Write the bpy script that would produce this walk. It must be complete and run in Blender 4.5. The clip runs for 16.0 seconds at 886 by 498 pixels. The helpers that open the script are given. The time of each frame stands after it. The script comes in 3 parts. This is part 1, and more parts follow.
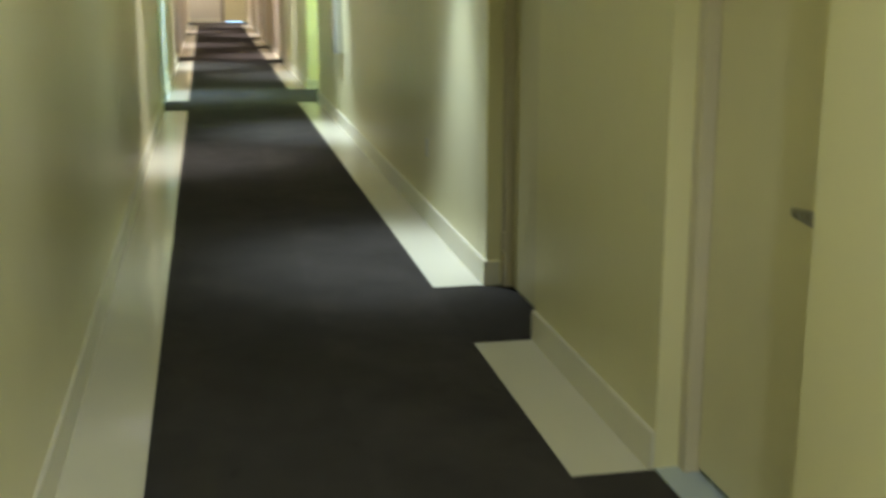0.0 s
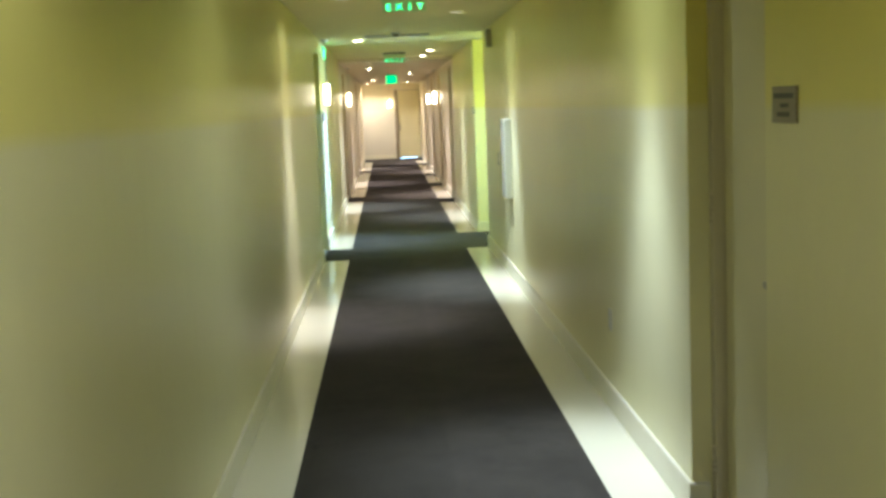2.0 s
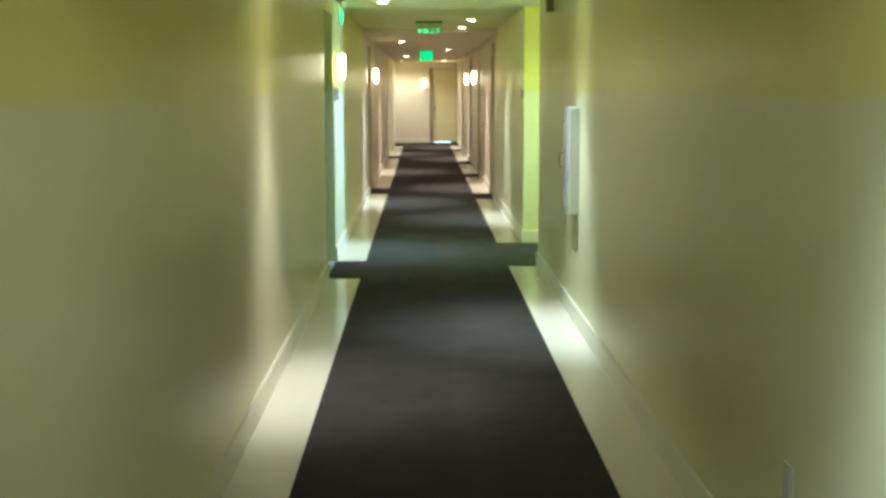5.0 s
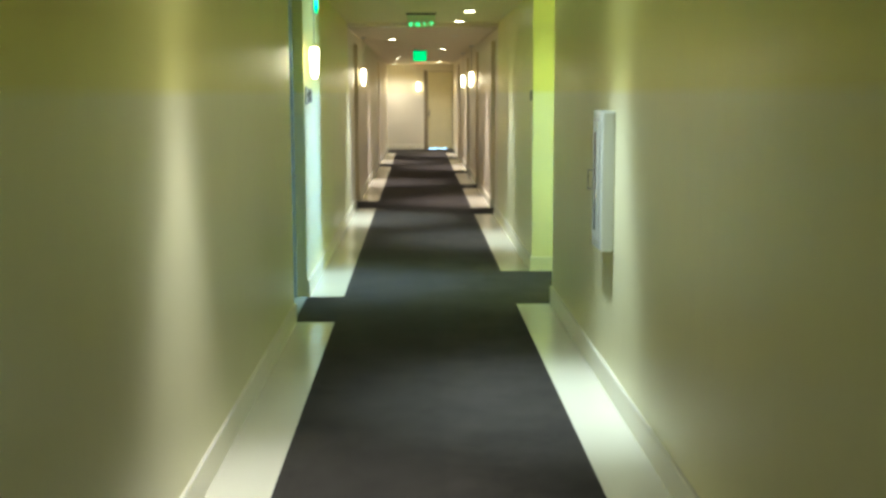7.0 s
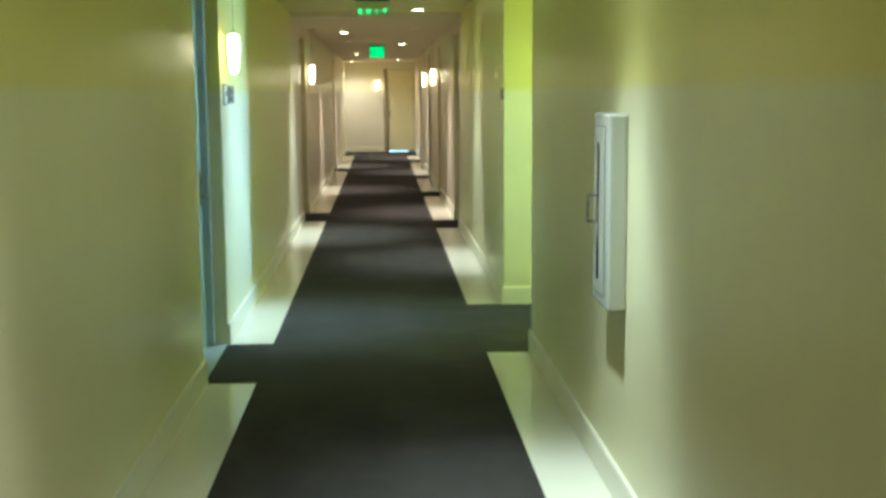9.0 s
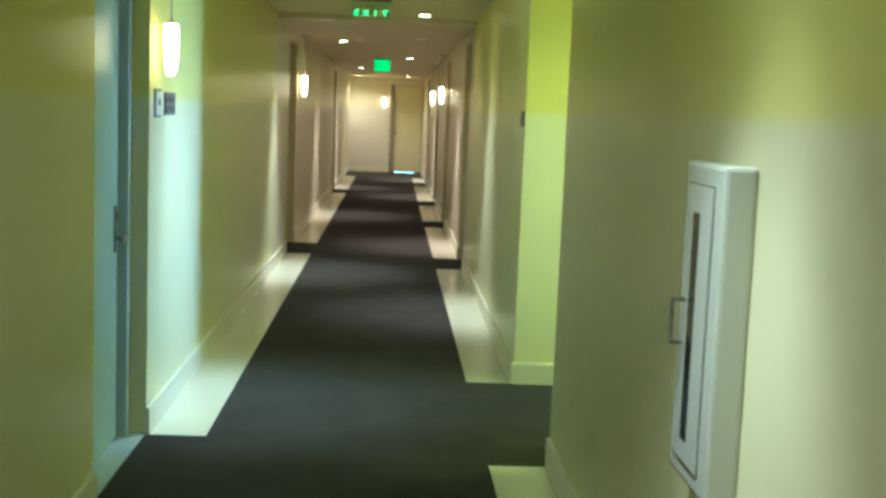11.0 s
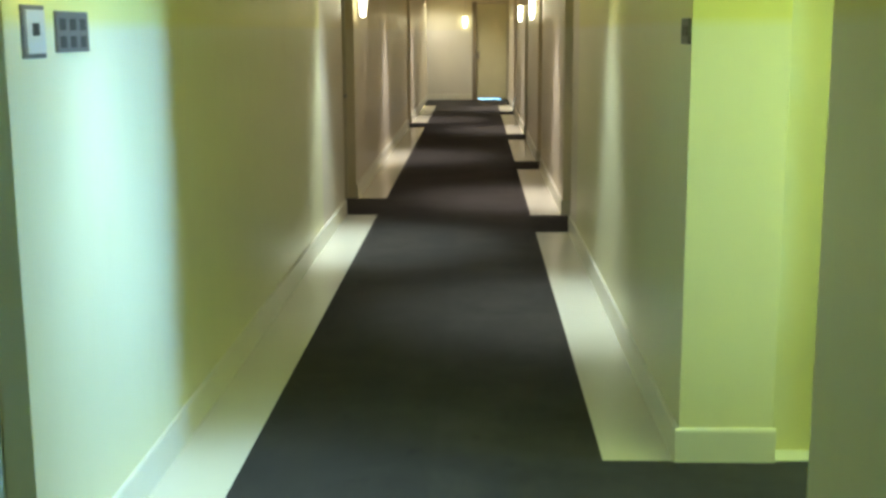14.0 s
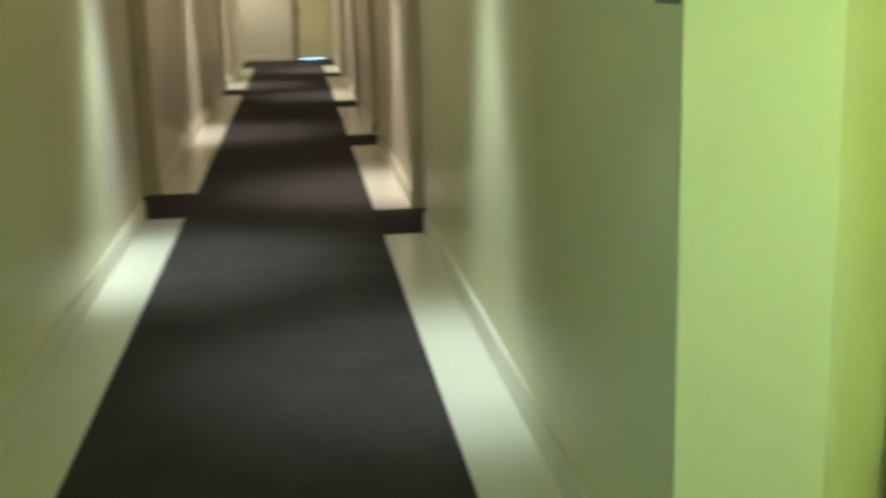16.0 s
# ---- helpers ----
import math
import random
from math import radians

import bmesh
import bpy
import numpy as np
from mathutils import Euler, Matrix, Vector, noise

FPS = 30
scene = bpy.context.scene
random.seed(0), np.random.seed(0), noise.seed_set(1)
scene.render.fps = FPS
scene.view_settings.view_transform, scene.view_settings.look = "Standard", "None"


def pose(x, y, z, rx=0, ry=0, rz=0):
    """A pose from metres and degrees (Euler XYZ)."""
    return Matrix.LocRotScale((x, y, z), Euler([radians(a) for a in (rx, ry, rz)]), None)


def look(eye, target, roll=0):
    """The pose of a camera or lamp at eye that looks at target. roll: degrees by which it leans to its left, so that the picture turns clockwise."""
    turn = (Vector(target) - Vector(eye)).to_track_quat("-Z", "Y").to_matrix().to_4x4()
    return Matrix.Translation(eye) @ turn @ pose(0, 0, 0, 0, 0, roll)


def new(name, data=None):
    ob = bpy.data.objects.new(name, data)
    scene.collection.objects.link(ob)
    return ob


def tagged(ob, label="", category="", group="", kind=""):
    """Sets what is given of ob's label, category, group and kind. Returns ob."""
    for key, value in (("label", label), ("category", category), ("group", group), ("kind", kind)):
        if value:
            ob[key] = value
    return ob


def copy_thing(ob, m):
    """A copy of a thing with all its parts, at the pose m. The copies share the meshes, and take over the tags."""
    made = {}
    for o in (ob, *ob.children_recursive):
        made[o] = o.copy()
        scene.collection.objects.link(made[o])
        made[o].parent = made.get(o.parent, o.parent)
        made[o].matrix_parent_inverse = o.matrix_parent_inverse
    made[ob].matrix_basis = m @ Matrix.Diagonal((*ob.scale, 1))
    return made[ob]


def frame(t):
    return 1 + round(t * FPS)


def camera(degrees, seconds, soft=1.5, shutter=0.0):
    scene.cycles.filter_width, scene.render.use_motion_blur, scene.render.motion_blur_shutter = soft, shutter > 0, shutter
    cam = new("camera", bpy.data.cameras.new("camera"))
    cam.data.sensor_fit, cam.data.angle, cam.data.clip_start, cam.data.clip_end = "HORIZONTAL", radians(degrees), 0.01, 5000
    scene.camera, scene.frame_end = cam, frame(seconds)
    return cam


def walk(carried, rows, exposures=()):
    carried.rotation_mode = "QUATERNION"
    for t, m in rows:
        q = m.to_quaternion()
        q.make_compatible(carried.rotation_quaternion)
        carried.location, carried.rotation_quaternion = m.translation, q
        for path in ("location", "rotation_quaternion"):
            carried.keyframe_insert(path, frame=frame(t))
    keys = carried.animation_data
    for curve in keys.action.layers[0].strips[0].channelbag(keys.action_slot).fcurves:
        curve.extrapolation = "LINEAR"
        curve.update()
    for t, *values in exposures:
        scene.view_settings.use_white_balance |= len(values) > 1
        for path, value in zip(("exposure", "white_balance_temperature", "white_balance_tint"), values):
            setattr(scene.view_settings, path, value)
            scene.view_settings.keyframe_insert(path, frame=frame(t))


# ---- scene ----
EXPOSURES = [(0.0, 0.50, 6500, 2), (1.0, 0.74, 6500, 4), (2.4, 0.86, 6500, 2), (3.5, 0.84, 6500, -1), (4.0, 0.66, 6500, -3), (4.6, 0.57, 6500, -4), (7.5, 0.36, 6500, -5), (9.0, 0.30, 6500, -9), (11.3, 0.12, 6500, -11), (13.0, 0.04, 6500, -8), (16.0, -0.06, 6500, -11)]
cam = camera(41.5, 16.0, soft=3.0, shutter=0.5)
PATH = [
    (0, (-0.414, -5.643, 1.567), (-0.033, -3.734, 1.108), 0.0),
    (0.5, (-0.297, -5.326, 1.608), (-0.07, -3.384, 1.186), 1.1),
    (1, (-0.273, -4.979, 1.613), (-0.08, -3.023, 1.243), 0.4),
    (1.5, (-0.283, -4.652, 1.655), (-0.058, -2.698, 1.292), -1.0),
    (2, (-0.195, -4.382, 1.639), (-0.108, -2.399, 1.397), -2.3),
    (2.5, (-0.151, -3.896, 1.651), (-0.098, -1.915, 1.375), -0.6),
    (3, (-0.128, -3.467, 1.644), (-0.02, -1.495, 1.327), -0.6),
    (3.5, (-0.093, -3.147, 1.677), (-0.027, -1.164, 1.426), -1.2),
    (4, (-0.151, -2.654, 1.593), (-0.151, -0.668, 1.357), -0.1),
    (4.5, (-0.184, -2.107, 1.616), (-0.098, -0.139, 1.269), -1.3),
    (5, (-0.12, -1.603, 1.629), (-0.086, 0.378, 1.357), -0.2),
    (7.5, (-0.04, 0.738, 1.589), (0.002, 2.72, 1.325), -0.2),
    (8, (0.052, 1.161, 1.625), (-0.008, 3.135, 1.314), 0.7),
    (8.5, (0.039, 1.614, 1.614), (0.118, 3.59, 1.318), 1.0),
    (9, (0.045, 2.069, 1.581), (0.146, 4.049, 1.316), -0.4),
    (9.2, (0.085, 2.252, 1.608), (0.214, 4.232, 1.363), -0.3),
    (11.3, (0.179, 4.148, 1.588), (0.268, 6.133, 1.356), 2.4),
    (11.5, (0.155, 4.302, 1.602), (0.278, 6.280, 1.337), 1.4),
    (12, (0.145, 4.788, 1.563), (0.211, 6.758, 1.228), -0.9),
    (12.5, (0.141, 5.209, 1.579), (0.146, 7.184, 1.259), 0.0),
    (13, (0.113, 5.705, 1.582), (0.153, 7.661, 1.17), -0.3),
    (13.5, (0.177, 6.185, 1.553), (0.172, 8.143, 1.146), -2.0),
    (14, (0.196, 6.56, 1.574), (0.139, 8.525, 1.208), -0.3),
    (14.5, (0.174, 6.994, 1.584), (0.212, 8.947, 1.157), 0.5),
    (15, (0.23, 7.576, 1.571), (0.218, 9.521, 1.104), -1.6),
    (15.5, (0.199, 8.006, 1.55), (0.19, 9.966, 1.153), -1.1),
    (16, (0.175, 8.401, 1.583), (0.405, 10.336, 1.136), -1.5),
]
walk(cam, [(t, look(eye, target, roll)) for t, eye, target, roll in PATH], EXPOSURES)

# ---- world and white balance ----
world = bpy.data.worlds.new("world")
scene.world = world
world.use_nodes = True
world.node_tree.nodes["Background"].inputs[0].default_value = (0.02, 0.02, 0.02, 1)
world.node_tree.nodes["Background"].inputs[1].default_value = 0.1

# ---- plan ----
XL, XR = -0.950, 0.942        # faces of the corridor's walls
Y0, Y1 = -9.0, 34.0           # the wall behind the start, and the end wall
CEIL, CEIL_FAR, STEP_Y = 2.47, 2.42, 15.2
OPEN_H = 2.30                 # height of the door openings
RECESS = 0.125                # doors sit this far behind the wall's face
DADO = 1.600                  # the upper paint begins here
CARPET = 0.665
BASE_H = 0.135
DOORS_R = [(-3.22, -2.33), (-0.90, 0.02), (15.75, 16.58), (20.05, 20.85), (23.85, 24.65), (29.15, 29.95)]
DOORS_L = [(8.418, 9.411), (16.66, 17.64), (26.15, 27.05)]
ALCOVE = (9.075, 10.695)      # opening of the alcove in the right wall
ALC_X = 4.35                  # its far side
ALC_JAMB = 1.284              # end of its lit wall, where its own door is set back
WARM, NEUTRAL, COOL, GREEN, DAY = (1, 0.83, 0.93), (0.78, 0.84, 1.0), (0.52, 0.68, 1.0), (0.74, 1.0, 0.52), (0.27, 0.50, 1.0)
ROSE, ICE = (0.92, 0.87, 1.0), (0.72, 0.82, 1.0)
SOFT = (0.86, 0.90, 1.0)
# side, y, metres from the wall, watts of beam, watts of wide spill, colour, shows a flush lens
# the fitting at y = -6.5 is unseen, added to brighten the start
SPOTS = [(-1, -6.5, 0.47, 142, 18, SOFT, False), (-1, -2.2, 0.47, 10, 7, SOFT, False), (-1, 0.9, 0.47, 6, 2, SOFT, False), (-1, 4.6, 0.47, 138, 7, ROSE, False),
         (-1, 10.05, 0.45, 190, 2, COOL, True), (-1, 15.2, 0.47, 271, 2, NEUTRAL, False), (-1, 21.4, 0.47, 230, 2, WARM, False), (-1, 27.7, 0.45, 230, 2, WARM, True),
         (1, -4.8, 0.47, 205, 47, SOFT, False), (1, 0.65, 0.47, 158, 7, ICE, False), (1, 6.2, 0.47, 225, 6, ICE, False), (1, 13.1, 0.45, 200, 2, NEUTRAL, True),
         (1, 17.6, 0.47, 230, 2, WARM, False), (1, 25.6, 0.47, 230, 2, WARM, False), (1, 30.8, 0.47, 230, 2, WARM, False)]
# further fittings with a flush lens and a weak wide beam: x, y
LENSES = [(0.44, 14.85), (-0.47, 18.65), (0.41, 22.6), (-0.72, 33.3), (0.49, 32.2)]
FAR_WARM = (1, 0.89, 0.90)
PENDANTS = [(-1, 9.53), (-1, 17.80), (1, 20.98), (1, 24.80)]


# ---- materials ----
def nodes_of(name):
    m = bpy.data.materials.new(name)
    m.use_nodes = True
    nt = m.node_tree
    return m, nt, nt.nodes["Principled BSDF"]


def noise_node(nt, scale, detail=3.0, rough=0.55, stretch=None):
    tc = nt.nodes.new("ShaderNodeTexCoord")
    n = nt.nodes.new("ShaderNodeTexNoise")
    n.inputs["Scale"].default_value, n.inputs["Detail"].default_value, n.inputs["Roughness"].default_value = scale, detail, rough
    if stretch:
        mp = nt.nodes.new("ShaderNodeMapping")
        mp.inputs["Scale"].default_value = stretch
        nt.links.new(tc.outputs["Object"], mp.inputs["Vector"])
        nt.links.new(mp.outputs["Vector"], n.inputs["Vector"])
    else:
        nt.links.new(tc.outputs["Object"], n.inputs["Vector"])
    return n


def blend(nt, kind, fac, a, b):
    x = nt.nodes.new("ShaderNodeMix")
    x.data_type, x.blend_type = "RGBA", kind
    for socket, v in ((x.inputs[0], fac), (x.inputs[6], a), (x.inputs[7], b)):
        if isinstance(v, bpy.types.NodeSocket):
            nt.links.new(v, socket)
        elif isinstance(v, (int, float)):
            socket.default_value = v
        else:
            socket.default_value = (*v, 1)
    return x.outputs[2]


def bump(nt, bsdf, height, strength, distance):
    b = nt.nodes.new("ShaderNodeBump")
    b.inputs["Strength"].default_value, b.inputs["Distance"].default_value = strength, distance
    nt.links.new(height, b.inputs["Height"])
    nt.links.new(b.outputs["Normal"], bsdf.inputs["Normal"])


def surface(name, colour, rough=0.5, metal=0.0, vary=0.12, scale=4.0, fine=120.0, relief=0.08, spec=0.5):
    """Paint, stone or metal with stains at one scale and grain at another."""
    m, nt, p = nodes_of(name)
    big, small = noise_node(nt, scale, 4), noise_node(nt, fine, 2)
    dark = tuple(c * (1 - vary) for c in colour)
    c = blend(nt, "MIX", big.outputs["Fac"], dark, tuple(min(1, k * (1 + vary * 0.5)) for k in colour))
    nt.links.new(c, p.inputs["Base Color"])
    r = nt.nodes.new("ShaderNodeMapRange")
    r.inputs[3].default_value, r.inputs[4].default_value = max(0.02, rough - 0.03), min(1, rough + 0.03)
    nt.links.new(big.outputs["Fac"], r.inputs[0])
    nt.links.new(r.outputs[0], p.inputs["Roughness"])
    p.inputs["Metallic"].default_value, p.inputs["Specular IOR Level"].default_value = metal, spec
    if relief:
        bump(nt, p, small.outputs["Fac"], relief, 0.002)
    return m


def wall_paint(name, low, high):
    """Two-tone wall paint: the upper colour begins at DADO, with a slightly uneven edge and roller texture."""
    m, nt, p = nodes_of(name)
    g = nt.nodes.new("ShaderNodeNewGeometry")
    s = nt.nodes.new("ShaderNodeSeparateXYZ")
    nt.links.new(g.outputs["Position"], s.inputs[0])
    edge = nt.nodes.new("ShaderNodeMapRange")
    edge.inputs[1].default_value, edge.inputs[2].default_value = DADO - 0.02, DADO + 0.02
    nt.links.new(s.outputs["Z"], edge.inputs[0])
    tone = blend(nt, "MIX", edge.outputs[0], low, high)
    big = noise_node(nt, 1.7, 5, 0.6)
    mid = noise_node(nt, 9.0, 4, 0.6, (1, 1, 0.35))
    ramp = nt.nodes.new("ShaderNodeMapRange")
    ramp.inputs[1].default_value, ramp.inputs[2].default_value, ramp.inputs[3].default_value, ramp.inputs[4].default_value = 0.3, 0.75, 0.0, 0.13
    nt.links.new(big.outputs["Fac"], ramp.inputs[0])
    tone = blend(nt, "MULTIPLY", ramp.outputs[0], tone, (0.80, 0.74, 0.58))
    ramp2 = nt.nodes.new("ShaderNodeMapRange")
    ramp2.inputs[1].default_value, ramp2.inputs[2].default_value, ramp2.inputs[4].default_value = 0.5, 0.8, 0.10
    nt.links.new(mid.outputs["Fac"], ramp2.inputs[0])
    tone = blend(nt, "MULTIPLY", ramp2.outputs[0], tone, (0.75, 0.72, 0.62))
    nt.links.new(tone, p.inputs["Base Color"])
    p.inputs["Roughness"].default_value = 0.30
    p.inputs["Specular IOR Level"].default_value = 0.28
    fine = noise_node(nt, 260, 2)
    bump(nt, p, fine.outputs["Fac"], 0.10, 0.0015)
    return m


def glow(name, colour, strength, body=(0.8, 0.8, 0.8)):
    m, nt, p = nodes_of(name)
    p.inputs["Base Color"].default_value = (*body, 1)
    p.inputs["Emission Color"].default_value = (*colour, 1)
    p.inputs["Emission Strength"].default_value = strength
    p.inputs["Roughness"].default_value = 0.3
    return m


def clear(name, colour):
    m, nt, p = nodes_of(name)
    p.inputs["Base Color"].default_value = (*colour, 1)
    p.inputs["Transmission Weight"].default_value, p.inputs["Roughness"].default_value, p.inputs["IOR"].default_value = 1.0, 0.04, 1.12
    return m


def carpet_stuff(name, colour, lift):
    m, nt, p = nodes_of(name)
    big = noise_node(nt, 2.2, 5, 0.65)
    mid = noise_node(nt, 14, 4, 0.7, (1, 0.5, 1))
    tuft = noise_node(nt, 420, 2)
    ramp = nt.nodes.new("ShaderNodeMapRange")
    ramp.inputs[1].default_value, ramp.inputs[2].default_value = 0.35, 0.72
    nt.links.new(big.outputs["Fac"], ramp.inputs[0])
    c = blend(nt, "MIX", ramp.outputs[0], tuple(k * 0.80 for k in colour), tuple(k * 1.22 * lift for k in colour))
    r2 = nt.nodes.new("ShaderNodeMapRange")
    r2.inputs[1].default_value, r2.inputs[2].default_value, r2.inputs[4].default_value = 0.45, 0.75, 0.28
    nt.links.new(mid.outputs["Fac"], r2.inputs[0])
    c = blend(nt, "MULTIPLY", r2.outputs[0], c, (0.6, 0.6, 0.6))
    spill = noise_node(nt, 7.0, 3, 0.6)
    r3 = nt.nodes.new("ShaderNodeMapRange")
    r3.inputs[1].default_value, r3.inputs[2].default_value, r3.inputs[4].default_value = 0.66, 0.70, 0.6
    nt.links.new(spill.outputs["Fac"], r3.inputs[0])
    c = blend(nt, "MULTIPLY", r3.outputs[0], c, (0.45, 0.43, 0.42))
    c = blend(nt, "OVERLAY", 0.5, c, tuft.outputs["Fac"])
    nt.links.new(c, p.inputs["Base Color"])
    p.inputs["Roughness"].default_value = 0.95
    p.inputs["Specular IOR Level"].default_value = 0.1
    p.inputs["Sheen Weight"].default_value, p.inputs["Sheen Roughness"].default_value = 0.05, 0.6
    bump(nt, p, tuft.outputs["Fac"], 0.6, 0.004)
    return m


WALL = wall_paint("wall_paint", (0.84, 0.80, 0.50), (0.82, 0.755, 0.25))
# browner colour for the stretch beyond STEP_Y
WALL_FAR = wall_paint("beige_far_wall", (0.80, 0.72, 0.54), (0.80, 0.70, 0.45))
WALL_END = wall_paint("end_wall_paint", (0.74, 0.70, 0.58), (0.76, 0.71, 0.53))
CEILING_FAR = surface("beige_far_ceiling", (0.78, 0.68, 0.48), 0.8, vary=0.05, relief=0.15)
CEILING = surface("ceiling_paint", (0.79, 0.72, 0.40), 0.8, vary=0.05, relief=0.15)
STONE = surface("polished_floor_stone", (0.79, 0.765, 0.60), 0.10, vary=0.05, scale=2.5, fine=60, relief=0.02)
BASEBOARD = surface("baseboard_enamel", (0.79, 0.76, 0.60), 0.3, vary=0.08, relief=0.03)
CARPET_A = carpet_stuff("carpet_pile", (0.041, 0.0365, 0.031), 1.0)
# the turned width's sheen is put into a slightly lighter colour
CARPET_B = carpet_stuff("carpet_pile_turned", (0.043, 0.038, 0.0325), 1.15)
DOOR_PAINT = surface("door_enamel", (0.76, 0.71, 0.45), 0.34, vary=0.08, relief=0.04)
# aqua daylight falling on this door is put into its enamel
DOOR_AQUA_LIT = surface("aqua_lit_door_enamel", (0.44, 0.57, 0.49), 0.42, vary=0.03, relief=0.0)
DOOR_GREEN = surface("pale_green_door_enamel", (0.72, 0.74, 0.42), 0.34, vary=0.06, relief=0.04)
# the recesses' shade is put into this enamel, darker than the leaves
FRAME_SHADED = surface("shaded_frame_enamel", (0.66, 0.60, 0.44), 0.36, vary=0.10, relief=0.04)
FRAME_GREY = surface("grey_frame_enamel", (0.46, 0.52, 0.50), 0.36, vary=0.10, relief=0.04)
FRAME_GREEN = surface("pale_green_frame_enamel", (0.64, 0.60, 0.34), 0.36, vary=0.06, relief=0.04)
FRAME_BROWN = surface("brown_frame_enamel", (0.30, 0.25, 0.17), 0.4, vary=0.12)
STEEL = surface("brushed_steel", (0.42, 0.40, 0.36), 0.28, 1.0, vary=0.2, scale=30, fine=400, relief=0.05)
CHROME = surface("chrome", (0.62, 0.60, 0.56), 0.12, 1.0, vary=0.06, relief=0)
# stands for shade in gaps and for unlit space behind doors
DARK = surface("unlit_gap", (0.03, 0.028, 0.022), 0.7)
# bluish light at the doors is put into this stone's colour
THRESHOLD = surface("threshold_stone_blue_lit", (0.50, 0.58, 0.60), 0.2, vary=0.1, fine=80, relief=0.03)
PLATE_GREY = surface("grey_plate", (0.16, 0.16, 0.14), 0.4, vary=0.15)
PLATE_PALE = surface("pale_plate", (0.70, 0.70, 0.62), 0.4)
PICTO = surface("sign_print", (0.05, 0.05, 0.045), 0.5)
SIGN_TAUPE = surface("taupe_sign_plate", (0.26, 0.225, 0.15), 0.4, vary=0.1)
CABINET = surface("cabinet_white_enamel", (0.55, 0.57, 0.48), 0.25, vary=0.05, relief=0.02)
SMOKED = surface("smoked_glass", (0.02, 0.022, 0.02), 0.06, spec=0.7, vary=0.1, relief=0)
OPAL = glow("lit_opal_glass", (1.0, 0.87, 0.64), 13)
LENS = glow("lit_lamp_lens", (1.0, 0.90, 0.66), 22)
# dim glow stands for a lens shaded by a deep baffle
LENS_SHADED = glow("lit_lamp_shaded", (1.0, 0.90, 0.66), 0.35, (0.3, 0.28, 0.2))
PANEL_GREEN = glow("lit_green_panel", (0.80, 1.0, 0.20), 4)
EXIT_BRIGHT = glow("exit_letters", (0.0, 1.0, 0.30), 3.0)
EXIT_DARK = glow("exit_letters_dark", (0.0, 0.5, 0.16), 0.25, (0.02, 0.2, 0.08))
EXIT_DIM = glow("exit_letters_dim", (0.0, 1.0, 0.32), 2.8)
EXIT_FAINT = clear("clear_sign_panel", (0.70, 1.0, 0.78))
EXIT_BODY = glow("exit_panel_glow", (0.0, 0.85, 0.24), 1.1, (0.02, 0.2, 0.08))
DAYLIGHT = glow("daylight_behind_door", (0.33, 0.60, 1.0), 3.5)
DAYLIGHT_SOFT = glow("frosted_daylight", (0.60, 1.0, 0.92), 1.5)
PLASTIC = surface("off_white_plastic", (0.66, 0.64, 0.55), 0.45)
KNUCKLE = surface("worn_hinge_steel", (0.45, 0.45, 0.40), 0.4)
ALARM_PLASTIC = surface("brown_alarm_plastic", (0.36, 0.31, 0.20), 0.45)
PLASTIC_DARK = surface("grey_brown_plastic", (0.20, 0.18, 0.13), 0.5)


# ---- building helpers ----
def box(bm, x0, x1, y0, y1, z0, z1, bevel=0.0):
    v = [bm.verts.new((x, y, z)) for z in (z0, z1) for y in (y0, y1) for x in (x0, x1)]
    faces = [bm.faces.new([v[i] for i in q]) for q in ((0, 2, 3, 1), (4, 5, 7, 6), (0, 1, 5, 4), (2, 6, 7, 3), (0, 4, 6, 2), (1, 3, 7, 5))]
    if bevel:
        edges = list({e for f in faces for e in f.edges})
        bmesh.ops.bevel(bm, geom=edges, offset=bevel, segments=2, affect="EDGES", profile=0.6)
    return bm


def boxes(*rows, bevel=0.0):
    bm = bmesh.new()
    for r in rows:
        box(bm, *r, bevel=bevel)
    return bm


def tapered(bm, x0, x1, h0, h1, z, y0, y1):
    """A bar along x whose half height grows from h0 at x0 to h1 at x1, with eased edges."""
    v = [bm.verts.new((x, y, z + s * h)) for s in (-1, 1) for y in (y0, y1) for x, h in ((x0, h0), (x1, h1))]
    faces = [bm.faces.new([v[i] for i in q]) for q in ((0, 2, 3, 1), (4, 5, 7, 6), (0, 1, 5, 4), (2, 6, 7, 3), (0, 4, 6, 2), (1, 3, 7, 5))]
    bmesh.ops.bevel(bm, geom=list({e for f in faces for e in f.edges}), offset=0.004, segments=2, affect="EDGES", profile=0.6)
    return bm


def lathe(profile, steps=28, axis="z", at=(0, 0, 0)):
    """A solid of revolution from rows of radius and height."""
    bm = bmesh.new()
    rings = []
    for r, h in profile:
        ring = []
        for k in range(steps):
            a = 2 * math.pi * k / steps
            p = (r * math.cos(a), r * math.sin(a), h)
            if axis == "x":
                p = (p[2], p[0], p[1])
            if axis == "y":
                p = (p[0], p[2], -p[1])
            ring.append(bm.verts.new([a0 + b0 for a0, b0 in zip(p, at)]))
        rings.append(ring)
    for a, b in zip(rings, rings[1:]):
        for k in range(steps):
            f = bm.faces.new((a[k], a[(k + 1) % steps], b[(k + 1) % steps], b[k]))
            f.smooth = True
    bm.faces.new(list(reversed(rings[0])))
    bm.faces.new(rings[-1])
    bmesh.ops.recalc_face_normals(bm, faces=bm.faces)
    return bm


def mesh_of(name, bm, material):
    me = bpy.data.meshes.new(name)
    bm.to_mesh(me)
    bm.free()
    me.materials.append(material)
    return me


